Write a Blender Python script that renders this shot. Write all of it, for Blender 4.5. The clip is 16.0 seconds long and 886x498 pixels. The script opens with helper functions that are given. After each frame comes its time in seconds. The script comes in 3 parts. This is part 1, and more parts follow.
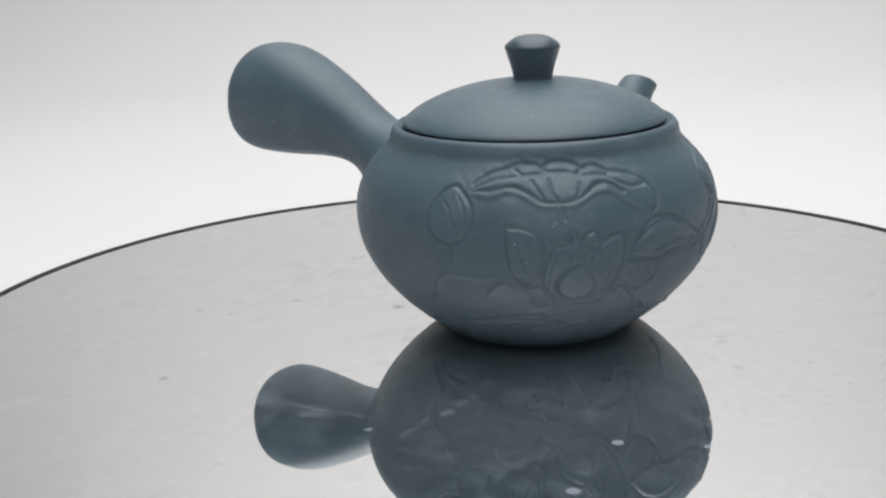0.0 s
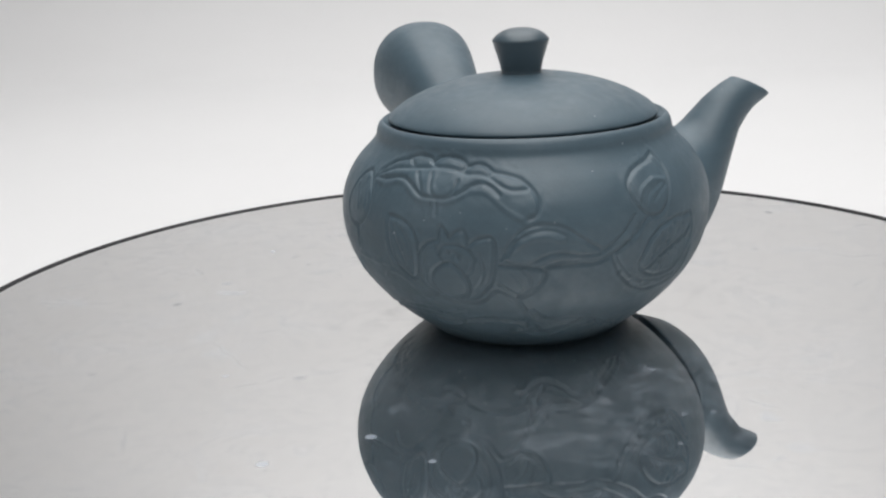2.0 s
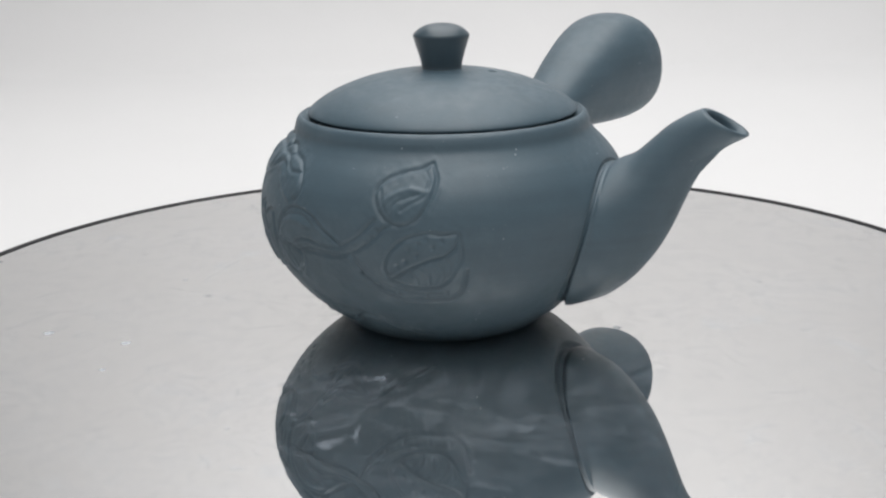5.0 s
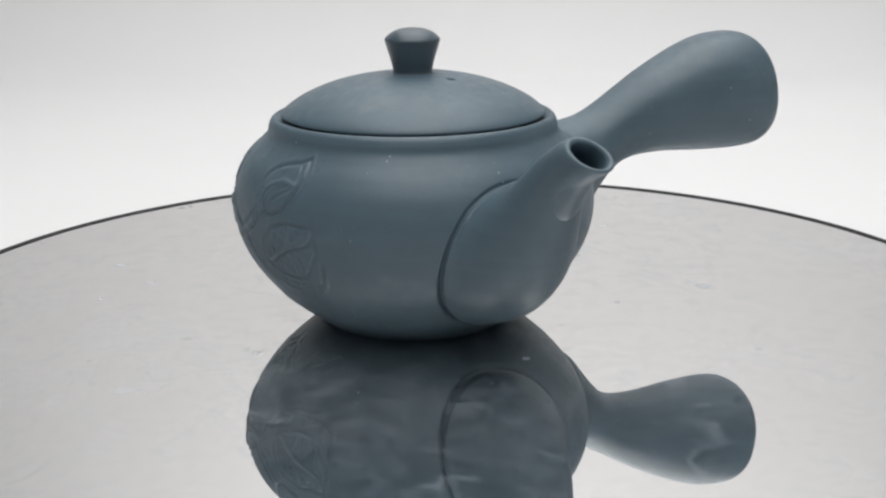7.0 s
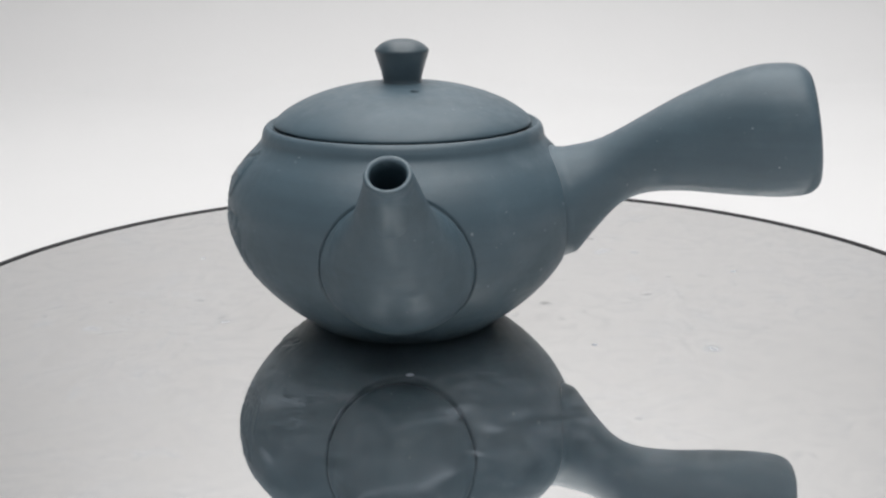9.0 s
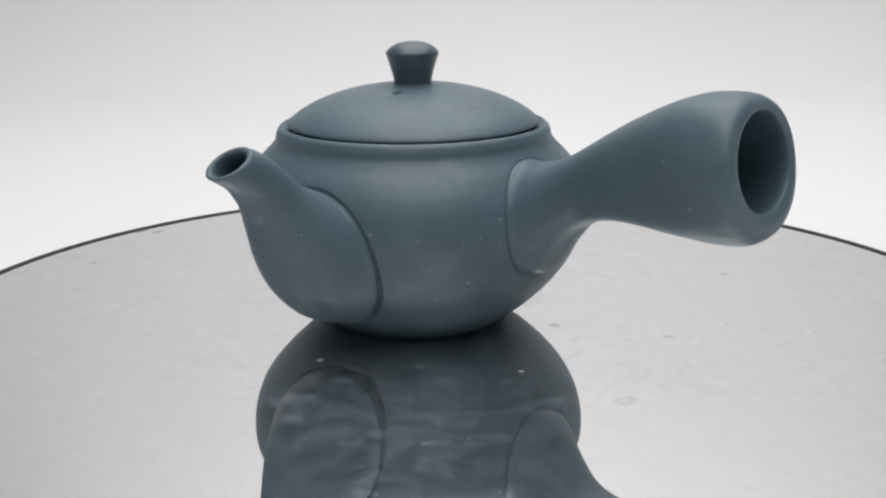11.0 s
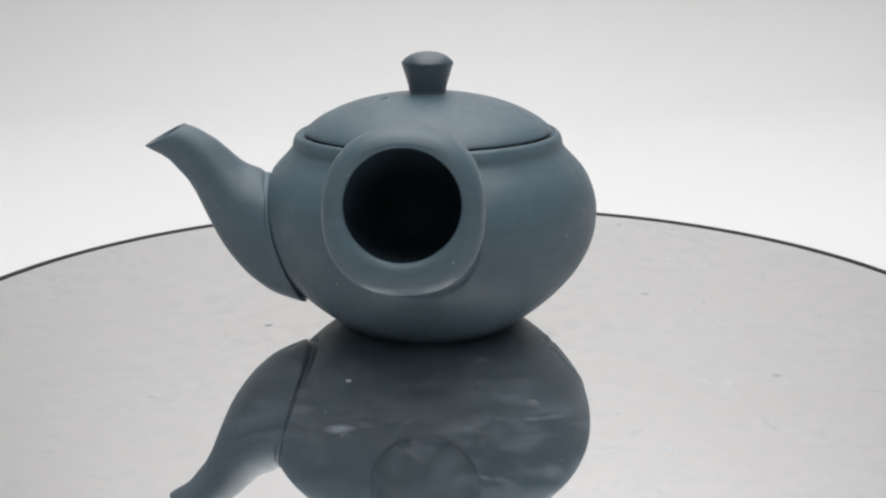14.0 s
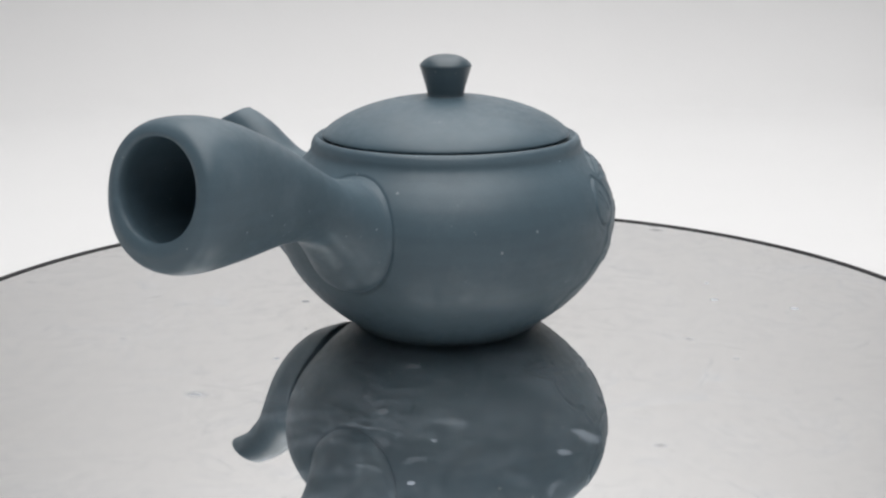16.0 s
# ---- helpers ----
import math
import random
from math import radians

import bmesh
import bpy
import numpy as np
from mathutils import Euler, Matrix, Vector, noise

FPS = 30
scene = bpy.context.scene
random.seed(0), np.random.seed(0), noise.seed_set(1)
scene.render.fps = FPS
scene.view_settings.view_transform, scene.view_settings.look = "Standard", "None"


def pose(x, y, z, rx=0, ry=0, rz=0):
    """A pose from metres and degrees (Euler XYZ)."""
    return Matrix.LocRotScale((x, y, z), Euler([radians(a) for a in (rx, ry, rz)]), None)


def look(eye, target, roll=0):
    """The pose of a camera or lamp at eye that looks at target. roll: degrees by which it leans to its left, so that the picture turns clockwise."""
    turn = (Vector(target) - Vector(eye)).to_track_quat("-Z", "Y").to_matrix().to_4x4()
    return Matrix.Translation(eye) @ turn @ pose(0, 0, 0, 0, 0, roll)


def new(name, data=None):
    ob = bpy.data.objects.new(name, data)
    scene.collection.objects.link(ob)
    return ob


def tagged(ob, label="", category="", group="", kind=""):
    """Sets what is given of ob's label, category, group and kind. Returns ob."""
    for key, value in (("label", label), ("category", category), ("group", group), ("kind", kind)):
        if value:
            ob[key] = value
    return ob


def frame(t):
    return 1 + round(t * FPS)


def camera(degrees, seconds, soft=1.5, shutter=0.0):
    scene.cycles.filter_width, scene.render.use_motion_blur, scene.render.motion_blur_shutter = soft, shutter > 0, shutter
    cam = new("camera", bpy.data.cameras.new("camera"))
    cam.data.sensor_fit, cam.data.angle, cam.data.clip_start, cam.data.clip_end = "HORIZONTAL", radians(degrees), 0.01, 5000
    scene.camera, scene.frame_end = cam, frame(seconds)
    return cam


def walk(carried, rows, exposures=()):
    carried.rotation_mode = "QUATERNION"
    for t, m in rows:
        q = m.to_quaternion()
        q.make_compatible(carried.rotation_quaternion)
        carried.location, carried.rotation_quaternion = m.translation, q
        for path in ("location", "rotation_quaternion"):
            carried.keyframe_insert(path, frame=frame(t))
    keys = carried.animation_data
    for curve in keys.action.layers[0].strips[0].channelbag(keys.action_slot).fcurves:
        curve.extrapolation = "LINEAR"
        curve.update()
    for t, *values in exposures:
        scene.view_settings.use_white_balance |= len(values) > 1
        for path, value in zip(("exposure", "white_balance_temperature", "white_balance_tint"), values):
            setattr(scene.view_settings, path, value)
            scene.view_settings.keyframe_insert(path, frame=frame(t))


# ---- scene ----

# ---- camera: hand-held, drifting slowly while the turntable spins ----
cam = camera(40.81, 16.0, soft=2.3)
EYE = (0.0, -0.3711, 0.1233)
CAMERA_TURNS = [  # seconds, yaw, pitch, roll
    (0.0, 2.231, -15.424, -1.919), (0.8, 2.632, -15.477, -2.119), (1.6, 3.0, -15.679, -2.33), (2.4, 2.527, -15.967, -2.362),
    (3.2, 2.006, -16.120, -1.903), (4.0, 1.682, -16.237, -1.744), (4.7, 1.305, -16.215, -1.481), (7.0, 0.899, -15.910, -0.856),
    (7.7, 0.893, -15.675, -0.693), (8.4, 0.850, -15.405, -0.718), (9.2, 0.773, -15.228, -0.806), (11.3, 0.827, -14.951, -0.847),
    (12.1, 0.546, -14.744, -0.599), (12.9, 0.292, -14.575, -0.430), (13.7, -0.176, -14.455, -0.344), (14.5, -0.667, -14.330, -0.154),
    (15.2, -0.879, -14.244, -0.068), (16.0, -0.972, -14.308, -0.025),
]


def camera_pose(yaw, pitch, roll):
    return Matrix.Translation(EYE) @ pose(0, 0, 0, 0, 0, yaw) @ pose(0, 0, 0, 90 + pitch) @ pose(0, 0, 0, 0, 0, roll)


walk(cam, [(t, camera_pose(a, b, c)) for t, a, b, c in CAMERA_TURNS])

# turntable: start angle, speed in degrees a second, lean of the plate on its bearing
START, SPEED, LEAN_X, LEAN_Y = -4.583, 16.7015, -0.163, -0.234
POT_X, POT_Y = 0.0158, -0.0072          # the pot stands off the axis
PLATE_R, PLATE_X, PLATE_Y = 0.1818, 0.0019, -0.0050
FLOOR_Z = -0.045

# ---- light: photo tent with one large soft box in its roof ----
world = bpy.data.worlds.new("studio")
world.use_nodes = True
world.node_tree.nodes["Background"].inputs["Color"].default_value = (0.95, 0.97, 1.0, 1)
world.node_tree.nodes["Background"].inputs["Strength"].default_value = 0.3
scene.world = world

lamp = bpy.data.lights.new("soft_box_light", "AREA")
lamp.shape, lamp.size, lamp.size_y = "RECTANGLE", 1.0, 1.9
lamp.energy, lamp.color = 17.2, (1.0, 0.99, 0.98)
soft_box = new("soft_box_light", lamp)
soft_box.matrix_world = look((0.06, -0.02, 1.03), (0.06, -0.02, 0.0))


# ---- materials ----
def material(name):
    m = bpy.data.materials.new(name)
    m.use_nodes = True
    nt = m.node_tree
    return m, nt, nt.nodes["Principled BSDF"]


def noise_node(nt, scale, detail=4, rough=0.6, vector=None):
    n = nt.nodes.new("ShaderNodeTexNoise")
    n.inputs["Scale"].default_value, n.inputs["Detail"].default_value, n.inputs["Roughness"].default_value = scale, detail, rough
    if vector is None:
        vector = nt.nodes.new("ShaderNodeTexCoord").outputs["Object"]
    nt.links.new(vector, n.inputs["Vector"])
    return n.outputs["Fac"]


def ramp(nt, value, stops):
    r = nt.nodes.new("ShaderNodeValToRGB")
    e = r.color_ramp.elements
    while len(e) < len(stops):
        e.new(0.5)
    for el, (p, c) in zip(e, stops):
        el.position, el.color = p, (*c, 1) if len(c) == 3 else c
    nt.links.new(value, r.inputs["Fac"])
    return r.outputs["Color"]


def mix(nt, fac, a, b, blend="MIX"):
    n = nt.nodes.new("ShaderNodeMix")
    n.data_type, n.blend_type = "RGBA", blend
    for sock, val in ((n.inputs[0], fac), (n.inputs[6], a), (n.inputs[7], b)):
        if isinstance(val, (int, float)):
            sock.default_value = val
        elif isinstance(val, tuple):
            sock.default_value = (*val, 1)
        else:
            nt.links.new(val, sock)
    return n.outputs[2]


def bump(nt, bsdf, height, strength, distance):
    b = nt.nodes.new("ShaderNodeBump")
    b.inputs["Strength"].default_value, b.inputs["Distance"].default_value = strength, distance
    nt.links.new(height, b.inputs["Height"])
    nt.links.new(b.outputs["Normal"], bsdf.inputs["Normal"])


def clay_material(name, tone=1.0, shine=0.0):
    """Unglazed slate-blue clay: fine grain, faint cloudy tone, scattered pale grains of dust."""
    m, nt, p = material(name)
    lo, hi = tuple(c * tone * 0.93 for c in CLAY), tuple(c * tone * 1.08 for c in CLAY)
    base = ramp(nt, noise_node(nt, 55, 5), [(0.3, lo), (0.7, hi)])
    turned = nt.nodes.new("ShaderNodeMapping")
    turned.inputs["Scale"].default_value = (1.0, 1.0, 14.0)
    nt.links.new(nt.nodes.new("ShaderNodeTexCoord").outputs["Object"], turned.inputs["Vector"])
    rings = ramp(nt, noise_node(nt, 24, 5, 0.6, turned.outputs["Vector"]), [(0.3, (0.95, 0.95, 0.955)), (0.7, (1.05, 1.05, 1.05))])
    base = mix(nt, 1.0, base, rings, "MULTIPLY")
    grain = ramp(nt, noise_node(nt, 2600, 2), [(0.3, (0.96, 0.96, 0.96)), (0.72, (1.05, 1.05, 1.05))])
    base = mix(nt, 0.8, base, grain, "MULTIPLY")
    v = nt.nodes.new("ShaderNodeTexVoronoi")
    v.inputs["Scale"].default_value = 420
    nt.links.new(nt.nodes.new("ShaderNodeTexCoord").outputs["Object"], v.inputs["Vector"])
    speck = ramp(nt, v.outputs["Distance"], [(0.07, (1, 1, 1)), (0.12, (0, 0, 0))])
    patch = ramp(nt, noise_node(nt, 60, 3), [(0.52, (0, 0, 0)), (0.62, (1, 1, 1))])
    rare = ramp(nt, noise_node(nt, 400, 1), [(0.48, (0, 0, 0)), (0.56, (1, 1, 1))])
    dust = mix(nt, 1.0, mix(nt, 1.0, speck, patch, "MULTIPLY"), rare, "MULTIPLY")
    haze = ramp(nt, noise_node(nt, 34, 6, 0.65), [(0.54, (0, 0, 0)), (0.74, (0.17, 0.17, 0.17))])
    base = mix(nt, haze, base, (0.30, 0.345, 0.375))
    base = mix(nt, dust, base, (0.42, 0.46, 0.48))
    # single lime grains in the wall of the bowl
    for place in ((-0.0329, 0.0440, 0.0429), (0.0028, 0.0552, 0.0402), (-0.0528, -0.0168, 0.0370), (-0.0478, -0.0272, 0.0421), (-0.0475, 0.0135, 0.0535), (-0.0147, 0.0474, 0.0196), (-0.0239, 0.0467, 0.0244), (-0.0472, 0.0301, 0.0367)):
        d = nt.nodes.new("ShaderNodeVectorMath")
        d.operation = "DISTANCE"
        d.inputs[1].default_value = place
        nt.links.new(nt.nodes.new("ShaderNodeTexCoord").outputs["Object"], d.inputs[0])
        q = nt.nodes.new("ShaderNodeMapRange")
        q.inputs["From Min"].default_value, q.inputs["From Max"].default_value = 0.0002, 0.0006
        q.inputs["To Min"].default_value, q.inputs["To Max"].default_value = 0.6, 0
        nt.links.new(d.outputs["Value"], q.inputs["Value"])
        base = mix(nt, q.outputs[0], base, (0.45, 0.48, 0.49))
    nt.links.new(base, p.inputs["Base Color"])
    rough = ramp(nt, noise_node(nt, 300, 4), [(0.3, (0.39 - shine,) * 3), (0.7, (0.54 - shine,) * 3)])
    nt.links.new(rough, p.inputs["Roughness"])
    p.inputs["Specular IOR Level"].default_value = 0.6
    bump(nt, p, noise_node(nt, 1100, 4, 0.75), 0.07 if shine else 0.22, 0.0003)
    return m


MIRROR_TINT, FILM_LEAST = (0.912, 0.904, 0.894, 1), 0.004
CLAY = (0.076, 0.122, 0.154)
clay = clay_material("slate_clay")
# same clay, smoother; its lower tone paints in the shade on the knob's flank
clay_knob = clay_material("slate_clay_shaded_knob", 0.66, 0.10)


def mirror_material():
    """Silvered glass with a thin film of dust, wiped smears, dry splashes and a few dark specks."""
    m, nt, p = material("dusty_mirror")
    nt.nodes.remove(p)
    out = nt.nodes["Material Output"]
    gloss = nt.nodes.new("ShaderNodeBsdfGlossy")
    gloss.inputs["Color"].default_value = MIRROR_TINT
    gloss.inputs["Roughness"].default_value = 0.008
    film = nt.nodes.new("ShaderNodeBsdfDiffuse")
    tc = nt.nodes.new("ShaderNodeTexCoord").outputs["Object"]
    warp = nt.nodes.new("ShaderNodeTexNoise")
    warp.inputs["Scale"].default_value, warp.inputs["Detail"].default_value = 30, 3
    nt.links.new(tc, warp.inputs["Vector"])
    shift = nt.nodes.new("ShaderNodeVectorMath")
    shift.operation = "MULTIPLY_ADD"
    shift.inputs[1].default_value, shift.inputs[2].default_value = (0.03, 0.03, 0), (-0.015, -0.015, 0)
    nt.links.new(warp.outputs["Color"], shift.inputs[0])
    bent = nt.nodes.new("ShaderNodeVectorMath")
    nt.links.new(tc, bent.inputs[0])
    nt.links.new(shift.outputs[0], bent.inputs[1])
    bent = bent.outputs[0]
    fray = nt.nodes.new("ShaderNodeTexNoise")
    fray.inputs["Scale"].default_value, fray.inputs["Detail"].default_value = 260, 4
    nt.links.new(tc, fray.inputs["Vector"])
    jog = nt.nodes.new("ShaderNodeVectorMath")
    jog.operation = "MULTIPLY_ADD"
    jog.inputs[1].default_value, jog.inputs[2].default_value = (0.004, 0.004, 0), (-0.002, -0.002, 0)
    nt.links.new(fray.outputs["Color"], jog.inputs[0])
    frayed = nt.nodes.new("ShaderNodeVectorMath")
    nt.links.new(tc, frayed.inputs[0])
    nt.links.new(jog.outputs[0], frayed.inputs[1])
    frayed = frayed.outputs[0]

    def grey(a):
        return (a, a, a)

    cloud = ramp(nt, noise_node(nt, 11, 5, 0.6, bent), [(0.35, grey(0.0)), (0.75, grey(0.022))])
    wisp = ramp(nt, noise_node(nt, 120, 8, 0.75, bent), [(0.50, grey(0)), (0.76, grey(0.18))])
    vein = ramp(nt, noise_node(nt, 26, 5, 0.62, bent), [(0.455, grey(0)), (0.495, grey(0.05)), (0.505, grey(0.05)), (0.545, grey(0))])
    wisp = mix(nt, 1.0, wisp, vein, "ADD")
    area = ramp(nt, noise_node(nt, 16, 2, 0.5, tc), [(0.42, grey(0.35)), (0.62, grey(1))])
    total = mix(nt, 1.0, cloud, mix(nt, 1.0, wisp, area, "MULTIPLY"), "ADD")
    # thin curved scratches and hairs
    w = nt.nodes.new("ShaderNodeTexVoronoi")
    w.feature = "DISTANCE_TO_EDGE"
    w.inputs["Scale"].default_value = 34
    nt.links.new(bent, w.inputs["Vector"])
    hair = ramp(nt, w.outputs["Distance"], [(0.008, grey(0.09)), (0.04, grey(0))])
    part = ramp(nt, noise_node(nt, 42, 2, 0.5, tc), [(0.58, grey(0)), (0.66, grey(1))])
    total = mix(nt, 1.0, total, mix(nt, 1.0, hair, part, "MULTIPLY"), "ADD")
    # single dry splashes: place, size, strength
    for x, y, size, amount in ((-0.0550, 0.0648, 0.0048, 0.5), (-0.0241, 0.0448, 0.0012, 0.8), (-0.1108, -0.0003, 0.0013, 0.6), (-0.0929, -0.0382, 0.0022, 0.3), (-0.0858, -0.0052, 0.0011, 0.4), (0.0386, -0.1026, 0.0019, 0.55), (0.0281, -0.1285, 0.0021, 0.5), (-0.0856, -0.0433, 0.0045, 0.3),
                               (-0.0733, -0.0089, 0.0040, 0.12), (0.1081, -0.0313, 0.0030, 0.35), (0.0713, -0.0265, 0.0022, 0.2), (0.0938, -0.0477, 0.0010, 0.3), (0.0991, -0.0420, 0.0010, 0.25), (0.1015, -0.0630, 0.0009, 0.3), (0.0598, -0.1042, 0.0013, 0.5), (-0.0234, -0.0967, 0.0013, 0.4), (0.0360, 0.0434, 0.0016, 0.8), (0.1280, -0.0487, 0.0045, 0.2),
                               (0.0319, 0.0874, 0.0050, 0.12), (0.0589, 0.1052, 0.0050, 0.12), (-0.0383, -0.0898, 0.0050, 0.10), (-0.0812, 0.0109, 0.0040, 0.12)):
        d = nt.nodes.new("ShaderNodeVectorMath")
        d.operation = "DISTANCE"
        d.inputs[1].default_value = (x, y, 0)
        nt.links.new(bent if size > 0.0025 else tc, d.inputs[0])
        q = nt.nodes.new("ShaderNodeMapRange")
        q.inputs["From Min"].default_value, q.inputs["From Max"].default_value = size * (0.25 if size > 0.0025 else 0.6), size
        q.inputs["To Min"].default_value, q.inputs["To Max"].default_value = amount * 0.65, 0
        nt.links.new(d.outputs["Value"], q.inputs["Value"])
        total = mix(nt, 1.0, total, q.outputs[0], "ADD")
    # wiped streaks and scratches: from, to, width, strength
    for x0, y0, x1, y1, width, amount in ((0.1007, -0.0307, 0.1112, -0.0314, 0.0011, 0.50), (0.1049, -0.0428, 0.1012, -0.0314, 0.0012, 0.22), (0.1153, -0.0672, 0.1236, -0.0636, 0.0014, 0.30), (0.1234, -0.0597, 0.1244, -0.0543, 0.0020, 0.35),
                                   (0.0757, -0.0641, 0.0827, -0.0638, 0.0009, 0.30), (0.0688, -0.0263, 0.0732, -0.0248, 0.0012, 0.40), (-0.0504, -0.0803, -0.0315, -0.0866, 0.0012, 0.30), (-0.0315, -0.0866, -0.0227, -0.0899, 0.0012, 0.30),
                                   (-0.0155, -0.1013, -0.0106, -0.0948, 0.0012, 0.25), (-0.0106, -0.0948, -0.0089, -0.0868, 0.0010, 0.20), (-0.0054, -0.0840, 0.0025, -0.0739, 0.0012, 0.20),
                                   (-0.0739, 0.0195, -0.0806, 0.0065, 0.0016, 0.28), (-0.0955, 0.0504, -0.1050, 0.0421, 0.0014, 0.25), (-0.0452, 0.0658, -0.0529, 0.0449, 0.0022, 0.22), (-0.0491, 0.0524, -0.0417, 0.0441, 0.0014, 0.20),
                                   (-0.0991, 0.0166, -0.1045, 0.0065, 0.0014, 0.25), (-0.0691, -0.0056, -0.0627, -0.0109, 0.0009, 0.20), (0.0758, 0.0383, 0.0604, 0.0497, 0.0009, 0.16), (0.0722, 0.0735, 0.0586, 0.0701, 0.0013, 0.14),
                                   (0.0103, 0.1251, -0.0004, 0.1265, 0.0022, 0.20)):
        span = math.hypot(x1 - x0, y1 - y0)
        put = nt.nodes.new("ShaderNodeMapping")
        put.vector_type = "TEXTURE"
        put.inputs["Location"].default_value = ((x0 + x1) / 2, (y0 + y1) / 2, 0)
        put.inputs["Rotation"].default_value = (0, 0, math.atan2(y1 - y0, x1 - x0))
        put.inputs["Scale"].default_value = (span * 0.6, width * 0.75, 1)
        nt.links.new(frayed, put.inputs["Vector"])
        d = nt.nodes.new("ShaderNodeVectorMath")
        d.operation = "LENGTH"
        nt.links.new(put.outputs["Vector"], d.inputs[0])
        q = nt.nodes.new("ShaderNodeMapRange")
        q.inputs["From Min"].default_value, q.inputs["From Max"].default_value = 0.1, 1.0
        q.inputs["To Min"].default_value, q.inputs["To Max"].default_value = amount * 0.45, 0
        nt.links.new(d.outputs["Value"], q.inputs["Value"])
        total = mix(nt, 1.0, total, q.outputs[0], "ADD")
    total = mix(nt, 1.0, total, grey(FILM_LEAST), "ADD")
    # dark grit
    v = nt.nodes.new("ShaderNodeTexVoronoi")
    v.inputs["Scale"].default_value = 60
    nt.links.new(bent, v.inputs["Vector"])
    dots = ramp(nt, v.outputs["Distance"], [(0.04, grey(1)), (0.16, grey(0))])
    few = ramp(nt, noise_node(nt, 38, 2, 0.5, tc), [(0.55, grey(0)), (0.62, grey(1))])
    grit = mix(nt, 1.0, dots, few, "MULTIPLY")
    nt.links.new(mix(nt, grit, (0.56, 0.63, 0.72), (0.16, 0.15, 0.15)), film.inputs["Color"])
    total = mix(nt, 1.0, total, mix(nt, 1.0, grit, grey(0.5), "MULTIPLY"), "ADD")
    mx = nt.nodes.new("ShaderNodeMixShader")
    nt.links.new(total, mx.inputs["Fac"])
    nt.links.new(gloss.outputs[0], mx.inputs[1])
    nt.links.new(film.outputs[0], mx.inputs[2])
    nt.links.new(mx.outputs[0], out.inputs["Surface"])
    return m


def plain_material(name, colour, rough, scale=30, spread=0.06, relief=0.0):
    m, nt, p = material(name)
    lo, hi = tuple(c * (1 - spread) for c in colour), tuple(min(1, c * (1 + spread)) for c in colour)
    nt.links.new(ramp(nt, noise_node(nt, scale, 4), [(0.3, lo), (0.7, hi)]), p.inputs["Base Color"])
    p.inputs["Roughness"].default_value = rough
    if relief:
        bump(nt, p, noise_node(nt, scale * 20, 3), 0.2, relief)
    return m


mirror = mirror_material()
rim_black = plain_material("black_edging", (0.007, 0.007, 0.010), 0.55, 80, 0.3)
base_grey = plain_material("dark_plastic", (0.03, 0.03, 0.033), 0.5, 60, 0.1)
paper = plain_material("white_paper", (0.83, 0.83, 0.835), 0.9, 3, 0.012, 0.0006)
# dark tone that holds back bounce on the pot's front
dim_wall = plain_material("dim_front_blocker", (0.16, 0.16, 0.165), 0.8, 4, 0.05)
# grey chosen to cut side fill on the pot, for walls out of view
fabric = plain_material("unseen_tent_grey", (0.30, 0.30, 0.305), 0.95, 4, 0.015, 0.0008)


# ---- mesh helpers ----
def mesh_object(name, verts, faces, mat, parent=None, label="", smooth=True):
    me = bpy.data.meshes.new(name)
    me.from_pydata([tuple(v) for v in verts], [], [tuple(f) for f in faces])
    me.validate()
    me.materials.append(mat)
    me.polygons.foreach_set("use_smooth", [smooth] * len(me.polygons))
    me.update()
    ob = new(name, me)
    if parent is not None:
        ob.parent = parent
    if label:
        ob["label"] = label
    return ob


def skin(rings, closed_start=False, closed_end=False):
    """Verts and quads from rings of equal count."""
    n = len(rings[0])
    verts = np.concatenate([np.asarray(r, float) for r in rings])
    faces = []
    for i in range(len(rings) - 1):
        a, b = i * n, (i + 1) * n
        faces += [(a + j, a + (j + 1) % n, b + (j + 1) % n, b + j) for j in range(n)]
    if closed_start:
        faces.append(tuple(range(n - 1, -1, -1)))
    if closed_end:
        faces.append(tuple(range((len(rings) - 1) * n, len(rings) * n)))
    return verts, faces


def smooth_line(points, steps):
    """Catmull-Rom through points of any dimension."""
    p = np.asarray(points, float)
    p = np.vstack([2 * p[0] - p[1], p, 2 * p[-1] - p[-2]])
    out = []
    for i in range(1, len(p) - 2):
        for k in range(steps):
            t = k / steps
            out.append(0.5 * (2 * p[i] + (p[i + 1] - p[i - 1]) * t + (2 * p[i - 1] - 5 * p[i] + 4 * p[i + 1] - p[i + 2]) * t * t
                              + (3 * p[i] - p[i - 1] - 3 * p[i + 1] + p[i + 2]) * t ** 3))
    out.append(p[-2])
    return np.array(out)


def revolve(profile, n):
    a = np.linspace(0, 2 * np.pi, n, endpoint=False)
    return [np.stack([r * np.cos(a), r * np.sin(a), np.full(n, z)], 1) for r, z in profile]


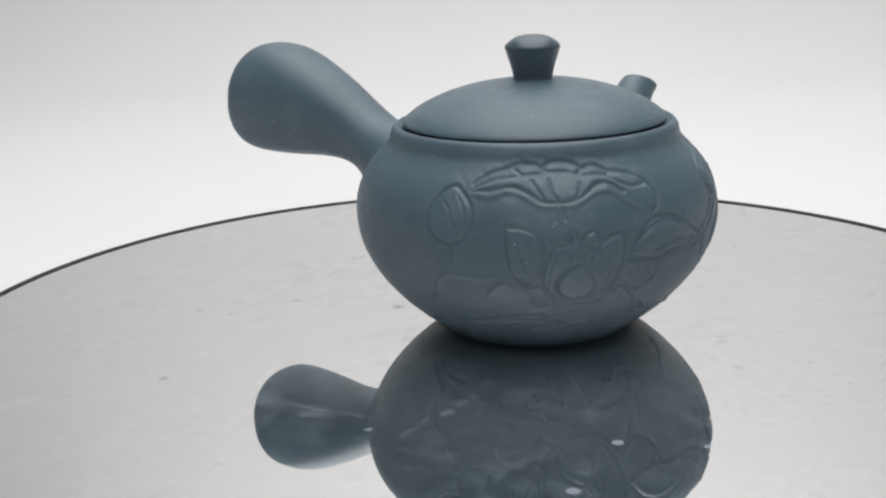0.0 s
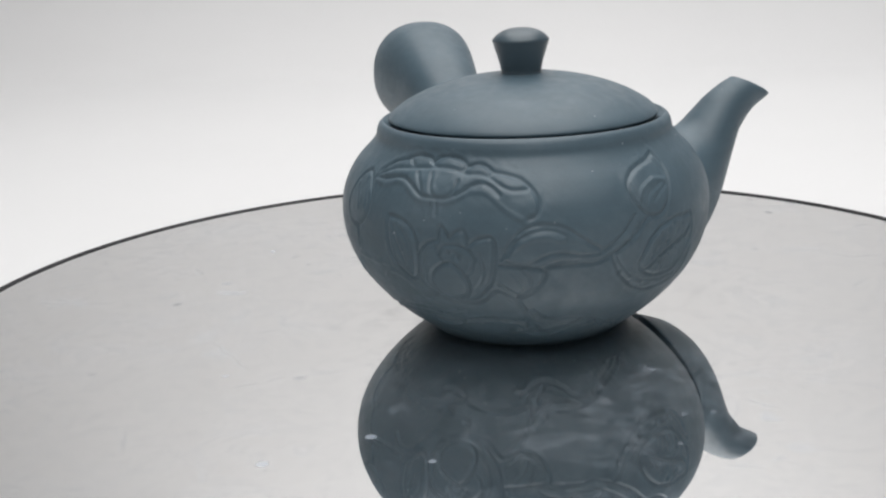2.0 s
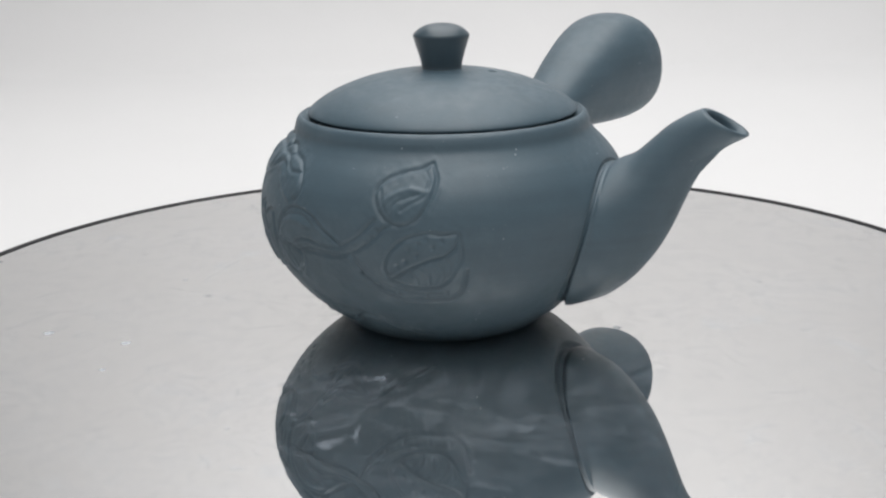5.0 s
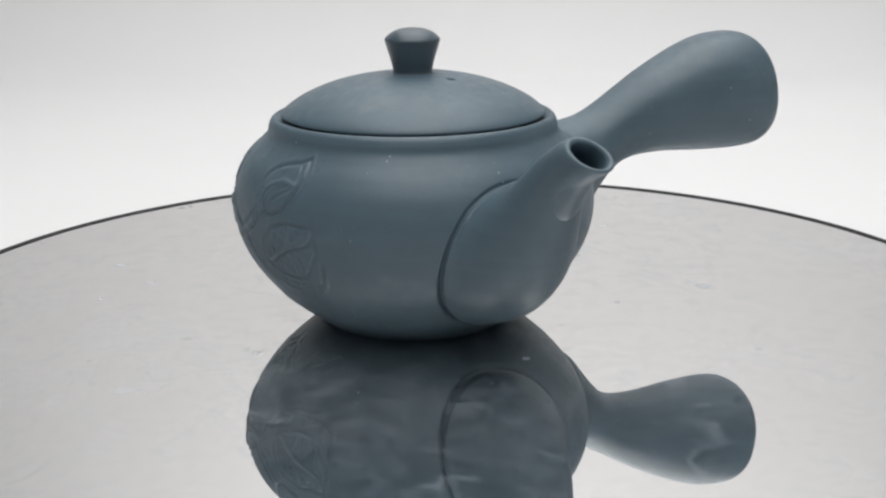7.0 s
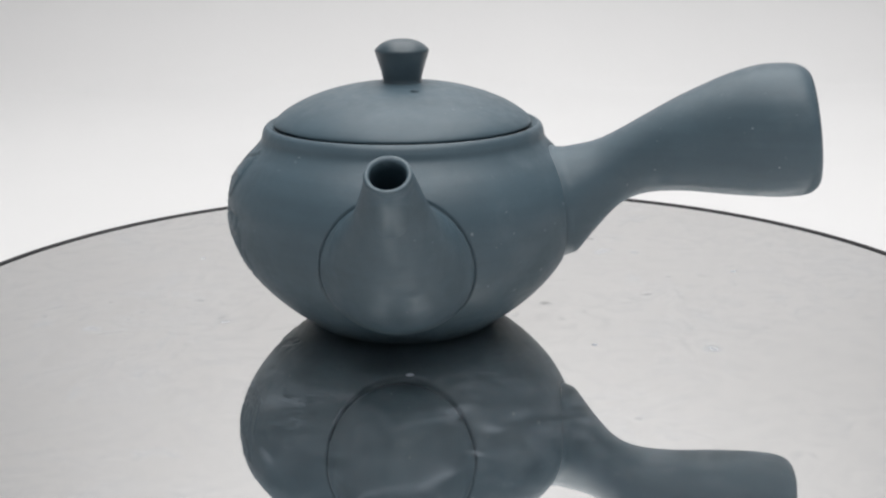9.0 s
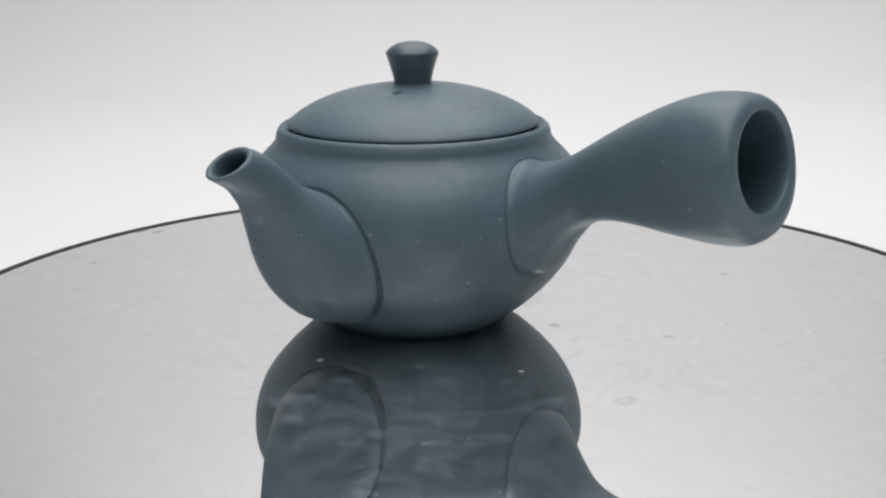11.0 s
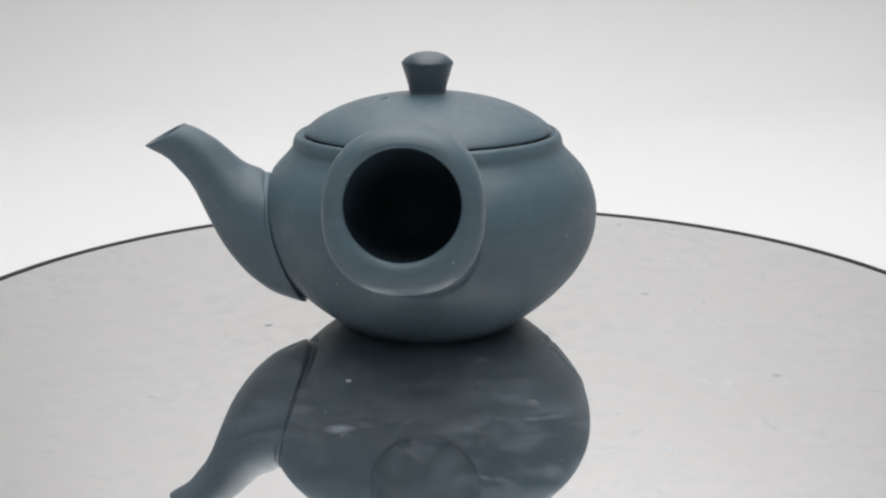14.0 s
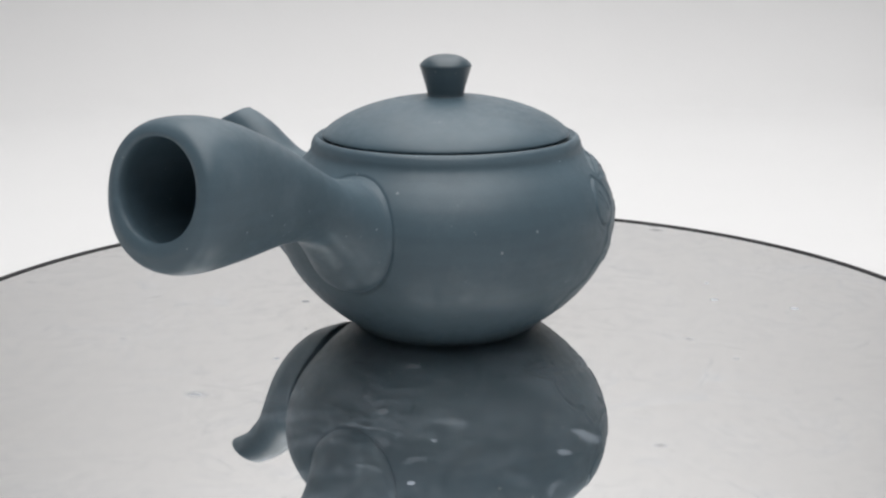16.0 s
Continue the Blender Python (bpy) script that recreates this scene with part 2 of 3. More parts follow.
# ---- the tent ----
def backdrop():
    """Seamless white paper: floor behind the turntable, sweeping up into the back wall."""
    prof = [(-1.3, FLOOR_Z), (0.0, FLOOR_Z), (0.88, FLOOR_Z)]
    prof += [(0.88 + 0.12 * math.sin(a), FLOOR_Z + 0.12 * (1 - math.cos(a))) for a in np.linspace(0.05, math.pi / 2, 24)]
    prof += [(1.00, 0.5), (1.00, 1.20)]
    xs = np.linspace(-1.15, 1.15, 24)
    verts = [(x, y, z) for y, z in prof for x in xs]
    n = len(xs)
    faces = [(i * n + j, i * n + j + 1, (i + 1) * n + j + 1, (i + 1) * n + j) for i in range(len(prof) - 1) for j in range(n - 1)]
    ob = mesh_object("backdrop", verts, faces, paper)
    return tagged(ob, "seamless white paper sweep behind the turntable", "backdrop", kind="structure")


def slab(name, x0, y0, z0, x1, y1, z1, mat, label, category):
    v = [(x, y, z) for x in (x0, x1) for y in (y0, y1) for z in (z0, z1)]
    f = [(0, 1, 3, 2), (4, 6, 7, 5), (0, 4, 5, 1), (2, 3, 7, 6), (0, 2, 6, 4), (1, 5, 7, 3)]
    return tagged(mesh_object(name, v, f, mat, smooth=False), label, category, kind="structure")


backdrop()
# unseen enclosure, added to shape the light; side walls kept grey to dim the flanks
slab("wall_west", -1.17, -1.35, FLOOR_Z, -1.152, 1.12, 1.2, fabric, "unseen grey side wall, added to darken the pot's flanks", "wall")
slab("wall_east", 1.152, -1.35, FLOOR_Z, 1.17, 1.12, 1.2, fabric, "unseen grey side wall, added to darken the pot's flanks", "wall")
# added out of view behind the camera, to keep fill off the pot's front
slab("wall_south", -1.15, -1.35, FLOOR_Z, 1.15, -1.302, 1.2, dim_wall, "unseen dark wall behind the camera, added to cut front fill", "wall")
slab("ceiling", -1.17, -1.35, 1.202, 1.17, 1.12, 1.22, fabric, "unseen grey roof, added to close the tent", "ceiling")


# ---- the turntable ----
def turntable():
    top = new("turntable")
    tagged(top, "round rotating display stand with dusty mirror top and black edge", "turntable")
    c = np.array([PLATE_X, PLATE_Y, 0])
    R = PLATE_R
    prof = [(0.0005, 0.0), (0.06, 0.0), (0.12, 0.0), (R - 0.0031, 0.0), (R - 0.0031, -0.004), (0.0005, -0.004)]
    v, f = skin([r + c for r in revolve(prof, 192)], True, True)
    mesh_object("mirror_plate", v, f, mirror, top, "dusty round mirror glass", smooth=False)
    prof = [(R - 0.0030, -0.004), (R - 0.0030, 0.0001), (R - 0.0026, 0.0006), (R - 0.0012, 0.0006), (R - 0.0003, 0.0001), (R, -0.0008),
            (R, -0.010), (R - 0.001, -0.0115), (R - 0.02, -0.012), (R - 0.0030, -0.0042)]
    v, f = skin([r + c for r in revolve(prof, 256)])
    mesh_object("edge_band", v, f, rim_black, top, "glossy black edge band", smooth=True)
    drum = FLOOR_Z + 0.0005
    prof = [(0.0005, -0.0125), (0.11, -0.0125), (0.112, -0.014), (0.115, drum + 0.004), (0.113, drum), (0.0005, drum)]
    v, f = skin([r + c for r in revolve(prof, 96)], True, True)
    mesh_object("drum_base", v, f, base_grey, top, "dark plastic drum base", smooth=False)
    return top


# ---- the teapot ----
BODY_PROFILE = [(0.0000, 0.0004), (0.0120, 0.0003), (0.0270, 0.0000), (0.0289, 0.0002), (0.0308, 0.0013), (0.0338, 0.0036), (0.0383, 0.0071), (0.0436, 0.0120),
                (0.0487, 0.0180), (0.0523, 0.0240), (0.0545, 0.0300), (0.0554, 0.0360), (0.0551, 0.0420), (0.0531, 0.0480),
                (0.0500, 0.0528), (0.0462, 0.0568), (0.0444, 0.0591), (0.0439, 0.0613), (0.0432, 0.0629), (0.0421, 0.0637), (0.0414, 0.0632)]
OUTER = smooth_line(BODY_PROFILE, 14)


def body_radius(z):
    """Outer radius of the bowl at a height."""
    keep = OUTER[:, 1] > 0.0001
    return np.interp(z, OUTER[keep, 1], OUTER[keep, 0])


SPOUT_AZ, HANDLE_AZ = 64.8, 146.7


def ease(rings, first, last, rounds):
    """Melt the rings of a loft into one another, as a wet thumb does at a joint."""
    rings = [np.array(r) for r in rings]
    for _ in range(rounds):
        rings[first:last] = [(rings[k - 1] + 2 * rings[k] + rings[k + 1]) / 4 for k in range(first, last)]
    return rings


# carved lotus pond, each line in degrees round the bowl and millimetres of height
CARVING = {
    "leaf_upper": [(-107.4, 53.6), (-104.9, 55.1), (-102.0, 56.4), (-98.1, 57.2), (-95.3, 58.0), (-92.8, 58.5), (-89.8, 58.6), (-86.7, 58.2), (-85.4, 57.4), (-83.4, 58.6), (-80.2, 59.0), (-76.4, 58.8), (-73.1, 57.7), (-72.2, 56.9), (-69.0, 57.5), (-65.8, 57.1), (-62.9, 55.8), (-59.5, 55.3), (-55.3, 54.5), (-52.0, 52.7), (-49.7, 50.2), (-49.1, 47.9), (-50.0, 45.6), (-52.6, 44.6)],
    "leaf_lower": [(-107.7, 51.9), (-104.4, 51.0), (-100.7, 50.8), (-97.2, 51.9), (-93.9, 51.9), (-90.8, 50.7), (-87.9, 49.2), (-84.4, 48.4), (-79.6, 48.3), (-75.7, 48.5), (-72.5, 49.9), (-69.3, 51.1), (-66.1, 51.3), (-63.0, 50.3), (-60.1, 48.0), (-57.2, 46.0), (-54.1, 44.7), (-52.6, 44.6)],
    "leaf_fold": [(-106.6, 52.7), (-102.9, 53.9), (-99.3, 54.8), (-95.4, 55.2), (-91.6, 55.5), (-87.0, 55.9), (-82.5, 56.2), (-78.0, 56.2), (-74.3, 55.6), (-70.9, 55.1), (-67.4, 55.1), (-64.0, 54.4), (-61.0, 52.9), (-57.0, 51.5), (-52.3, 51.8)],
    "leaf_fold_low": [(-107.7, 51.9), (-102.8, 52.0), (-98.9, 52.6), (-94.8, 53.1), (-91.7, 52.3), (-88.2, 50.8), (-85.4, 49.4), (-81.3, 49.1), (-76.5, 49.4), (-72.5, 50.7), (-69.3, 52.6), (-65.9, 53.1), (-62.7, 52.2), (-60.5, 50.6)],
    "leaf_heart_a": [(-83.4, 54.4), (-82.5, 51.3), (-80.9, 49.5)],
    "leaf_heart_b": [(-73.8, 53.2), (-74.6, 51.0), (-76.5, 49.6)],
    "leaf_vein": [(-88.8, 54.3), (-86.7, 51.9), (-85.1, 49.9)],
    "stem_down_a": [(-81.5, 47.8), (-81.6, 44.7)],
    "stem_down_b": [(-79.6, 48.0), (-79.3, 44.9)],
    "crown": [(-86.1, 26.6), (-85.7, 31.4), (-84.4, 34.9), (-82.1, 37.3), (-79.5, 38.1), (-78.3, 38.5), (-77.9, 40.6), (-77.4, 42.3), (-76.0, 40.6), (-74.9, 38.7), (-73.4, 40.4), (-71.0, 41.5), (-70.0, 40.1), (-69.5, 37.4), (-67.2, 39.0), (-63.9, 40.0), (-61.9, 39.1), (-61.8, 35.7), (-62.2, 31.2), (-63.3, 27.1), (-65.8, 24.1)],
    "crown_low": [(-86.1, 26.6), (-83.6, 23.4), (-79.9, 21.2), (-74.8, 20.0), (-69.4, 21.1), (-65.8, 24.1)],
    "stamen": [(-78.4, 34.6), (-77.3, 36.3), (-75.6, 37.3), (-72.4, 37.4), (-69.4, 36.1), (-67.6, 33.7)],
    "petal_core": [(-81.9, 25.3), (-81.5, 28.3), (-79.4, 30.6), (-76.7, 32.1), (-74.5, 32.5), (-72.2, 30.6), (-70.4, 27.4), (-70.2, 24.3), (-72.2, 22.2), (-76.3, 21.5), (-80.1, 22.8), (-81.9, 25.3)],
    "petal_inner": [(-65.9, 35.3), (-65.1, 31.5), (-65.9, 27.7), (-68.2, 24.8)],
    "petal_left": [(-96.2, 43.1), (-92.1, 43.0), (-88.4, 41.5), (-86.3, 39.0), (-85.7, 35.8), (-85.9, 31.4), (-87.5, 26.9), (-89.8, 26.4), (-92.5, 28.4), (-95.2, 30.8), (-96.0, 34.7), (-96.5, 39.0), (-96.2, 43.1)],
    "petal_left_vein": [(-92.4, 41.2), (-89.2, 38.0), (-88.0, 33.7), (-88.3, 28.1)],
    "root_a": [(-56.6, 22.3), (-53.7, 23.7), (-51.0, 25.3), (-49.0, 26.2)],
    "root_b": [(-50.4, 16.3), (-46.0, 13.6), (-42.5, 13.4), (-36.5, 13.3), (-28.3, 10.9)],
    "low_leaf": [(-120.1, 23.0), (-118.5, 25.9), (-116.2, 28.0), (-113.0, 29.1), (-107.6, 28.6), (-102.4, 28.7), (-98.1, 29.1)],
    "low_curl": [(-119.5, 21.7), (-124.1, 20.5), (-126.5, 18.8), (-128.0, 16.4), (-128.5, 13.6), (-126.5, 11.3)],
    "wave_a": [(-85.4, 17.4), (-83.5, 16.2), (-80.0, 15.7), (-77.0, 16.7)],
    "wave_b": [(-111.5, 11.9), (-98.4, 13.6), (-88.6, 13.7), (-78.9, 12.3)],
    "fold_top": [(-60.0, 33.9), (-57.8, 37.8), (-55.4, 40.6), (-52.3, 42.5), (-49.2, 43.0), (-46.0, 42.8), (-42.2, 41.8), (-39.0, 39.7), (-35.7, 37.4), (-31.9, 35.2)],
    "fold_in": [(-57.0, 36.4), (-53.9, 38.5), (-50.8, 39.6), (-46.9, 39.8), (-43.8, 39.0), (-41.6, 39.4)],
    "fold_low": [(-58.7, 33.3), (-53.6, 32.2), (-48.9, 31.4), (-45.4, 32.3), (-40.6, 32.7), (-35.5, 31.8), (-32.0, 32.0)],
    "fold_stem": [(-47.5, 32.0), (-42.8, 32.9), (-36.3, 32.8), (-30.0, 32.7)],
    "rear_bud": [(-119.6, 47.4), (-118.2, 50.0), (-116.9, 51.3), (-115.0, 52.4), (-113.0, 52.9), (-110.8, 51.7), (-108.5, 49.9), (-106.7, 47.6), (-106.4, 44.7), (-107.0, 42.1), (-109.3, 39.4), (-112.3, 38.0), (-114.7, 38.0), (-117.6, 38.9), (-119.3, 40.6), (-120.5, 42.8), (-120.7, 45.2), (-119.6, 47.4)],
    "rear_vein": [(-115.6, 48.7), (-113.6, 46.6), (-111.8, 42.6)],
    "rear_stem": [(-112.5, 37.7), (-112.5, 35.0), (-113.1, 31.5)],
    "bud": [(-4.2, 56.7), (-8.0, 55.5), (-13.4, 54.6), (-17.7, 53.4), (-20.6, 51.3), (-21.2, 48.9), (-20.2, 46.2), (-18.2, 43.7), (-15.9, 42.3), (-13.4, 41.7), (-10.4, 42.5), (-7.5, 44.6), (-5.4, 47.6), (-3.8, 50.6), (-3.0, 53.6), (-4.2, 56.7)],
    "bud_in": [(-19.1, 45.9), (-17.1, 48.5), (-14.2, 49.8), (-10.9, 50.6), (-6.5, 50.1)],
    "bud_vein_a": [(-16.2, 45.1), (-15.0, 47.3), (-12.1, 48.6), (-8.5, 49.5)],
    "bud_vein_b": [(-13.4, 45.6), (-10.5, 47.2), (-6.9, 48.8)],
    "stem_a": [(-53.0, 31.8), (-49.0, 34.3), (-44.6, 35.4), (-40.8, 34.9), (-37.2, 34.2), (-32.8, 34.3), (-29.3, 36.0), (-26.0, 38.0), (-22.7, 41.1), (-20.9, 42.9)],
    "stem_b": [(-48.5, 31.5), (-40.3, 31.8), (-35.8, 31.5), (-32.2, 32.0), (-27.9, 33.6), (-23.7, 35.8), (-20.5, 38.2), (-18.4, 40.5), (-16.5, 41.7)],
    "pod_top": [(-18.6, 29.2), (-17.9, 32.1), (-15.6, 35.5), (-12.4, 38.0), (-9.0, 39.1), (-5.6, 39.8), (-1.2, 39.4), (1.8, 39.7), (3.0, 38.8), (1.7, 35.7), (-1.1, 33.7), (-4.6, 32.8), (-8.8, 31.1), (-12.8, 29.0), (-15.9, 27.0), (-17.9, 27.4), (-18.6, 29.2)],
    "pod_low": [(-17.9, 27.4), (-14.9, 25.5), (-10.4, 24.1), (-5.9, 24.1), (-2.8, 24.5), (0.1, 26.8), (2.0, 30.0), (3.8, 33.3), (3.0, 38.8)],
    "pod_rib_a": [(-4.9, 31.7), (-2.6, 30.4), (-1.5, 27.4), (-2.6, 25.2)],
    "pod_rib_b": [(-7.9, 30.5), (-5.9, 28.8), (-5.6, 25.3)],
    "pod_rib_c": [(-1.0, 32.7), (0.4, 30.9), (0.2, 27.9)],
    "pod_rib_d": [(-11.5, 28.9), (-9.5, 27.2), (-9.1, 24.7)],
    "rope_a": [(-28.5, 32.7), (-26.8, 29.7), (-24.4, 26.4), (-20.6, 23.3), (-16.0, 20.9), (-11.6, 19.8), (-6.4, 19.9), (-0.5, 20.3), (3.4, 22.2), (4.5, 25.7), (5.0, 29.4)],
    "rope_b": [(-27.0, 32.6), (-25.4, 30.0), (-22.5, 27.0), (-19.1, 25.0), (-15.5, 23.4), (-11.0, 22.7), (-5.3, 22.2), (-0.5, 22.6)],
    "wave_c": [(-58.6, 8.9), (-44.9, 10.0), (-33.4, 12.6), (-26.8, 12.1), (-22.2, 9.8)],
    "petal_l": [(-84.6, 25.9), (-83.7, 31.3), (-81.6, 35.5), (-79.0, 36.8), (-78.2, 34.4), (-77.2, 32.3)],
    "petal_r": [(-69.5, 37.4), (-68.1, 34.6), (-68.4, 31.1), (-70.1, 29.2)],
    "wave_d": [(-84.4, 14.3), (-79.1, 15.9), (-74.4, 16.9)],
    "wave_e": [(-75.9, 12.4), (-69.0, 13.5), (-61.3, 13.7), (-52.7, 12.0)],
    "wave_f": [(-133.9, 8.5), (-111.0, 12.5), (-95.5, 15.5), (-86.7, 15.8)],
    "leaf_crest_a": [(-85.4, 57.4), (-84.4, 56.6), (-82.5, 56.2)],
    "leaf_crest_b": [(-72.2, 56.9), (-72.6, 56.2), (-74.3, 55.6)],
    "leaf_crest_c": [(-62.9, 55.8), (-63.9, 55.0), (-64.0, 54.4)],
    "leaf_crest_d": [(-95.3, 58.0), (-94.0, 56.8), (-91.6, 55.5)],
    "seeds": [(-12.2, 32.1), (-11.2, 35.2), (-8.3, 36.9), (-4.5, 36.0), (-6.3, 38.5), (-2.0, 37.8), (-14.6, 30.6), (-9.0, 34.0)],
    "pollen": [(-73.5, 35.3), (-72.2, 34.2), (-74.3, 34.1), (-75.3, 35.4)],
    "stem_dots": [(-25.7, 27.7), (-20.7, 24.3), (-15.3, 22.0), (-7.0, 21.5), (-0.6, 21.8), (-21.8, 38.2), (-20.2, 40.1), (-23.8, 36.3)],
    "petal_left_rib": [(-93.7, 40.9), (-92.6, 35.9), (-90.2, 30.3)],
    "rear_rib": [(-111.7, 50.8), (-109.3, 47.8), (-108.4, 43.7)],
    "low_pad": [(-101.7, 24.0), (-98.5, 26.7), (-95.5, 26.8), (-91.8, 25.3), (-88.8, 22.6), (-86.6, 20.3), (-83.2, 21.2), (-80.6, 21.7)],
    "boat": [(-81.5, 21.8), (-73.2, 20.1), (-67.3, 20.6), (-64.2, 23.2), (-61.6, 24.7), (-57.9, 22.7), (-54.8, 19.2), (-53.0, 14.8), (-53.4, 11.1)],
    "fold_mid": [(-58.6, 35.2), (-55.6, 39.0), (-51.6, 41.1), (-46.9, 41.7), (-43.5, 40.8), (-41.6, 39.4)],
    "side_leaf": [(-60.7, 32.3), (-55.6, 31.9), (-49.3, 31.0), (-47.9, 29.9), (-48.4, 27.6), (-50.6, 24.6), (-53.8, 22.8), (-56.5, 23.3), (-59.0, 24.9), (-61.3, 26.5)],
    "side_rib_a": [(-58.0, 30.6), (-55.5, 28.2), (-54.2, 24.9)],
    "side_rib_b": [(-54.0, 30.6), (-52.3, 28.8), (-51.6, 25.9)],
    "bud_side": [(-19.7, 50.5), (-19.1, 48.3), (-18.1, 45.9), (-16.2, 43.7)],
    "bud_crest": [(-6.6, 55.2), (-5.2, 52.9), (-5.8, 50.8)],
    "pits": [(-47.5, 14.8), (-47.4, 8.9)],
    "root_low": [(-0.3, 2.6), (-9.5, 6.1), (-20.2, 8.7), (-31.4, 12.7), (-44.0, 12.0), (-47.6, 14.4), (-51.5, 17.3)],
    "root_mid": [(-6.7, 3.9), (-15.8, 6.6), (-22.8, 8.7), (-29.2, 12.3), (-39.4, 12.0), (-48.6, 13.5), (-52.7, 16.8)],
    "hook_low": [(-154.7, 2.2), (-143.8, 6.1), (-137.1, 8.2), (-126.8, 11.3)],
    "hook_side": [(-137.1, 8.2), (-129.2, 7.9), (-120.1, 8.6)],
    "ripple_a": [(-89.0, 10.6), (-84.0, 10.2), (-78.6, 11.6)],
    "ripple_b": [(-56.3, 10.1), (-49.0, 7.3), (-42.0, 7.8), (-37.2, 9.6)],
    "ripple_c": [(-49.8, 11.4), (-46.6, 7.6), (-40.8, 8.2), (-34.9, 11.1), (-28.6, 12.0)],
}
RAISED = [("leaf_upper", "leaf_lower", 0.5), ("leaf_fold", "leaf_fold_low", 0.3), ("petal_left", None, 0.32), ("petal_core", None, 0.4), ("crown", "crown_low", 0.40),
          ("side_leaf", None, 0.3), ("rear_bud", None, 0.3), ("bud", None, 0.32), ("fold_top", "fold_low", 0.36), ("pod_top", None, 0.34)]
RIDGES = ("leaf_lower", "low_leaf", "wave_a", "wave_c", "fold_in", "bud_in", "low_pad")
FAINT = ("bud_vein_a", "bud_vein_b", "bud_side", "bud_crest", "pod_rib_a", "pod_rib_b", "pod_rib_c", "pod_rib_d", "rear_vein", "rear_rib", "petal_left_vein",
         "petal_left_rib", "side_rib_a", "side_rib_b", "petal_inner", "petal_l", "petal_r", "rope_b")
DOTS = ("seeds", "pollen", "stem_dots", "pits")
PER_DEGREE = 0.945


def carve(angle, height):
    """Relief in metres of the carved scene, for arrays of degrees and metres."""
    u, v = angle * PER_DEGREE, height * 1000
    out = np.zeros_like(u)
    near = np.full_like(u, 9.0)
    crest = np.full_like(u, 9.0)

    def distance(line):
        d = np.full_like(u, 1e9)
        for (x0, y0), (x1, y1) in zip(line[:-1], line[1:]):
            dx, dy = x1 - x0, y1 - y0
            t = np.clip(((u - x0) * dx + (v - y0) * dy) / (dx * dx + dy * dy + 1e-9), 0, 1)
            d = np.minimum(d, (u - x0 - t * dx) ** 2 + (v - y0 - t * dy) ** 2)
        return np.sqrt(d)

    lines = {}
    for name, pts in CARVING.items():
        if name not in DOTS:
            lines[name] = smooth_line([(a * PER_DEGREE, z) for a, z in pts], 3)
            d = distance(lines[name])
            if name in RIDGES:
                crest = np.minimum(crest, d)
            near = np.minimum(near, d + (0.75 if name in RIDGES else 0.28 if name in FAINT else 0))
    for first, second, lift in RAISED:
        loop = lines[first] if second is None else np.vstack([lines[first], lines[second][::-1]])
        inside = np.zeros(u.shape, bool)
        for (x0, y0), (x1, y1) in zip(loop, np.roll(loop, -1, 0)):
            cross = (y0 > v) != (y1 > v)
            inside ^= cross & (u < (x1 - x0) * (v - y0) / (y1 - y0 + 1e-12) + x0)
        d = distance(np.vstack([loop, loop[:1]]))
        out += np.where(inside, lift * (1 - np.exp(-d / 1.1)), 0)
    out -= 0.43 * np.exp(-(near / 0.44) ** 2)
    out += 0.35 * np.exp(-(crest / 0.55) ** 2)
    out += 0.10 * np.exp(-((near - 1.1) / 0.5) ** 2)
    for a, z in [q for k in DOTS for q in CARVING[k]]:
        out -= 0.5 * np.exp(-(((u - a * PER_DEGREE) ** 2 + (v - z) ** 2) / 0.35))
    # hand-worked unevenness of the carved field
    field = np.exp(-(near / 3.2) ** 2)
    out += field * (0.10 * np.sin(u * 0.83 + 1.7 * np.sin(v * 0.31)) * np.sin(v * 0.71 + 0.9 * np.sin(u * 0.23)) + 0.05 * np.sin(u * 1.9 + v * 0.6) * np.sin(v * 1.6 - u * 0.4))
    return out / 1000


def seam(angle, height):
    """Scored joint lines round the spout and the handle, in metres."""
    out = np.zeros_like(angle)
    for az, mid, half_z, half_w, depth in ((SPOUT_AZ, 0.0293, 0.0217, 0.0217, 0.0008), (HANDLE_AZ, 0.0396, 0.0172, 0.0168, 0.0003)):
        away = (angle - az + 180) % 360 - 180
        w = body_radius(height) * np.sin(np.radians(np.clip(away, -80, 80)))
        d = (np.hypot(w / half_w, (height - mid) / half_z) - 1) * half_w
        low = np.clip((mid + 0.2 * half_z - height) / half_z, 0, 1)
        out -= depth * (1 + low) * np.exp(-((d - 0.0001) / (0.00035 + 0.0002 * low)) ** 2)
    return out


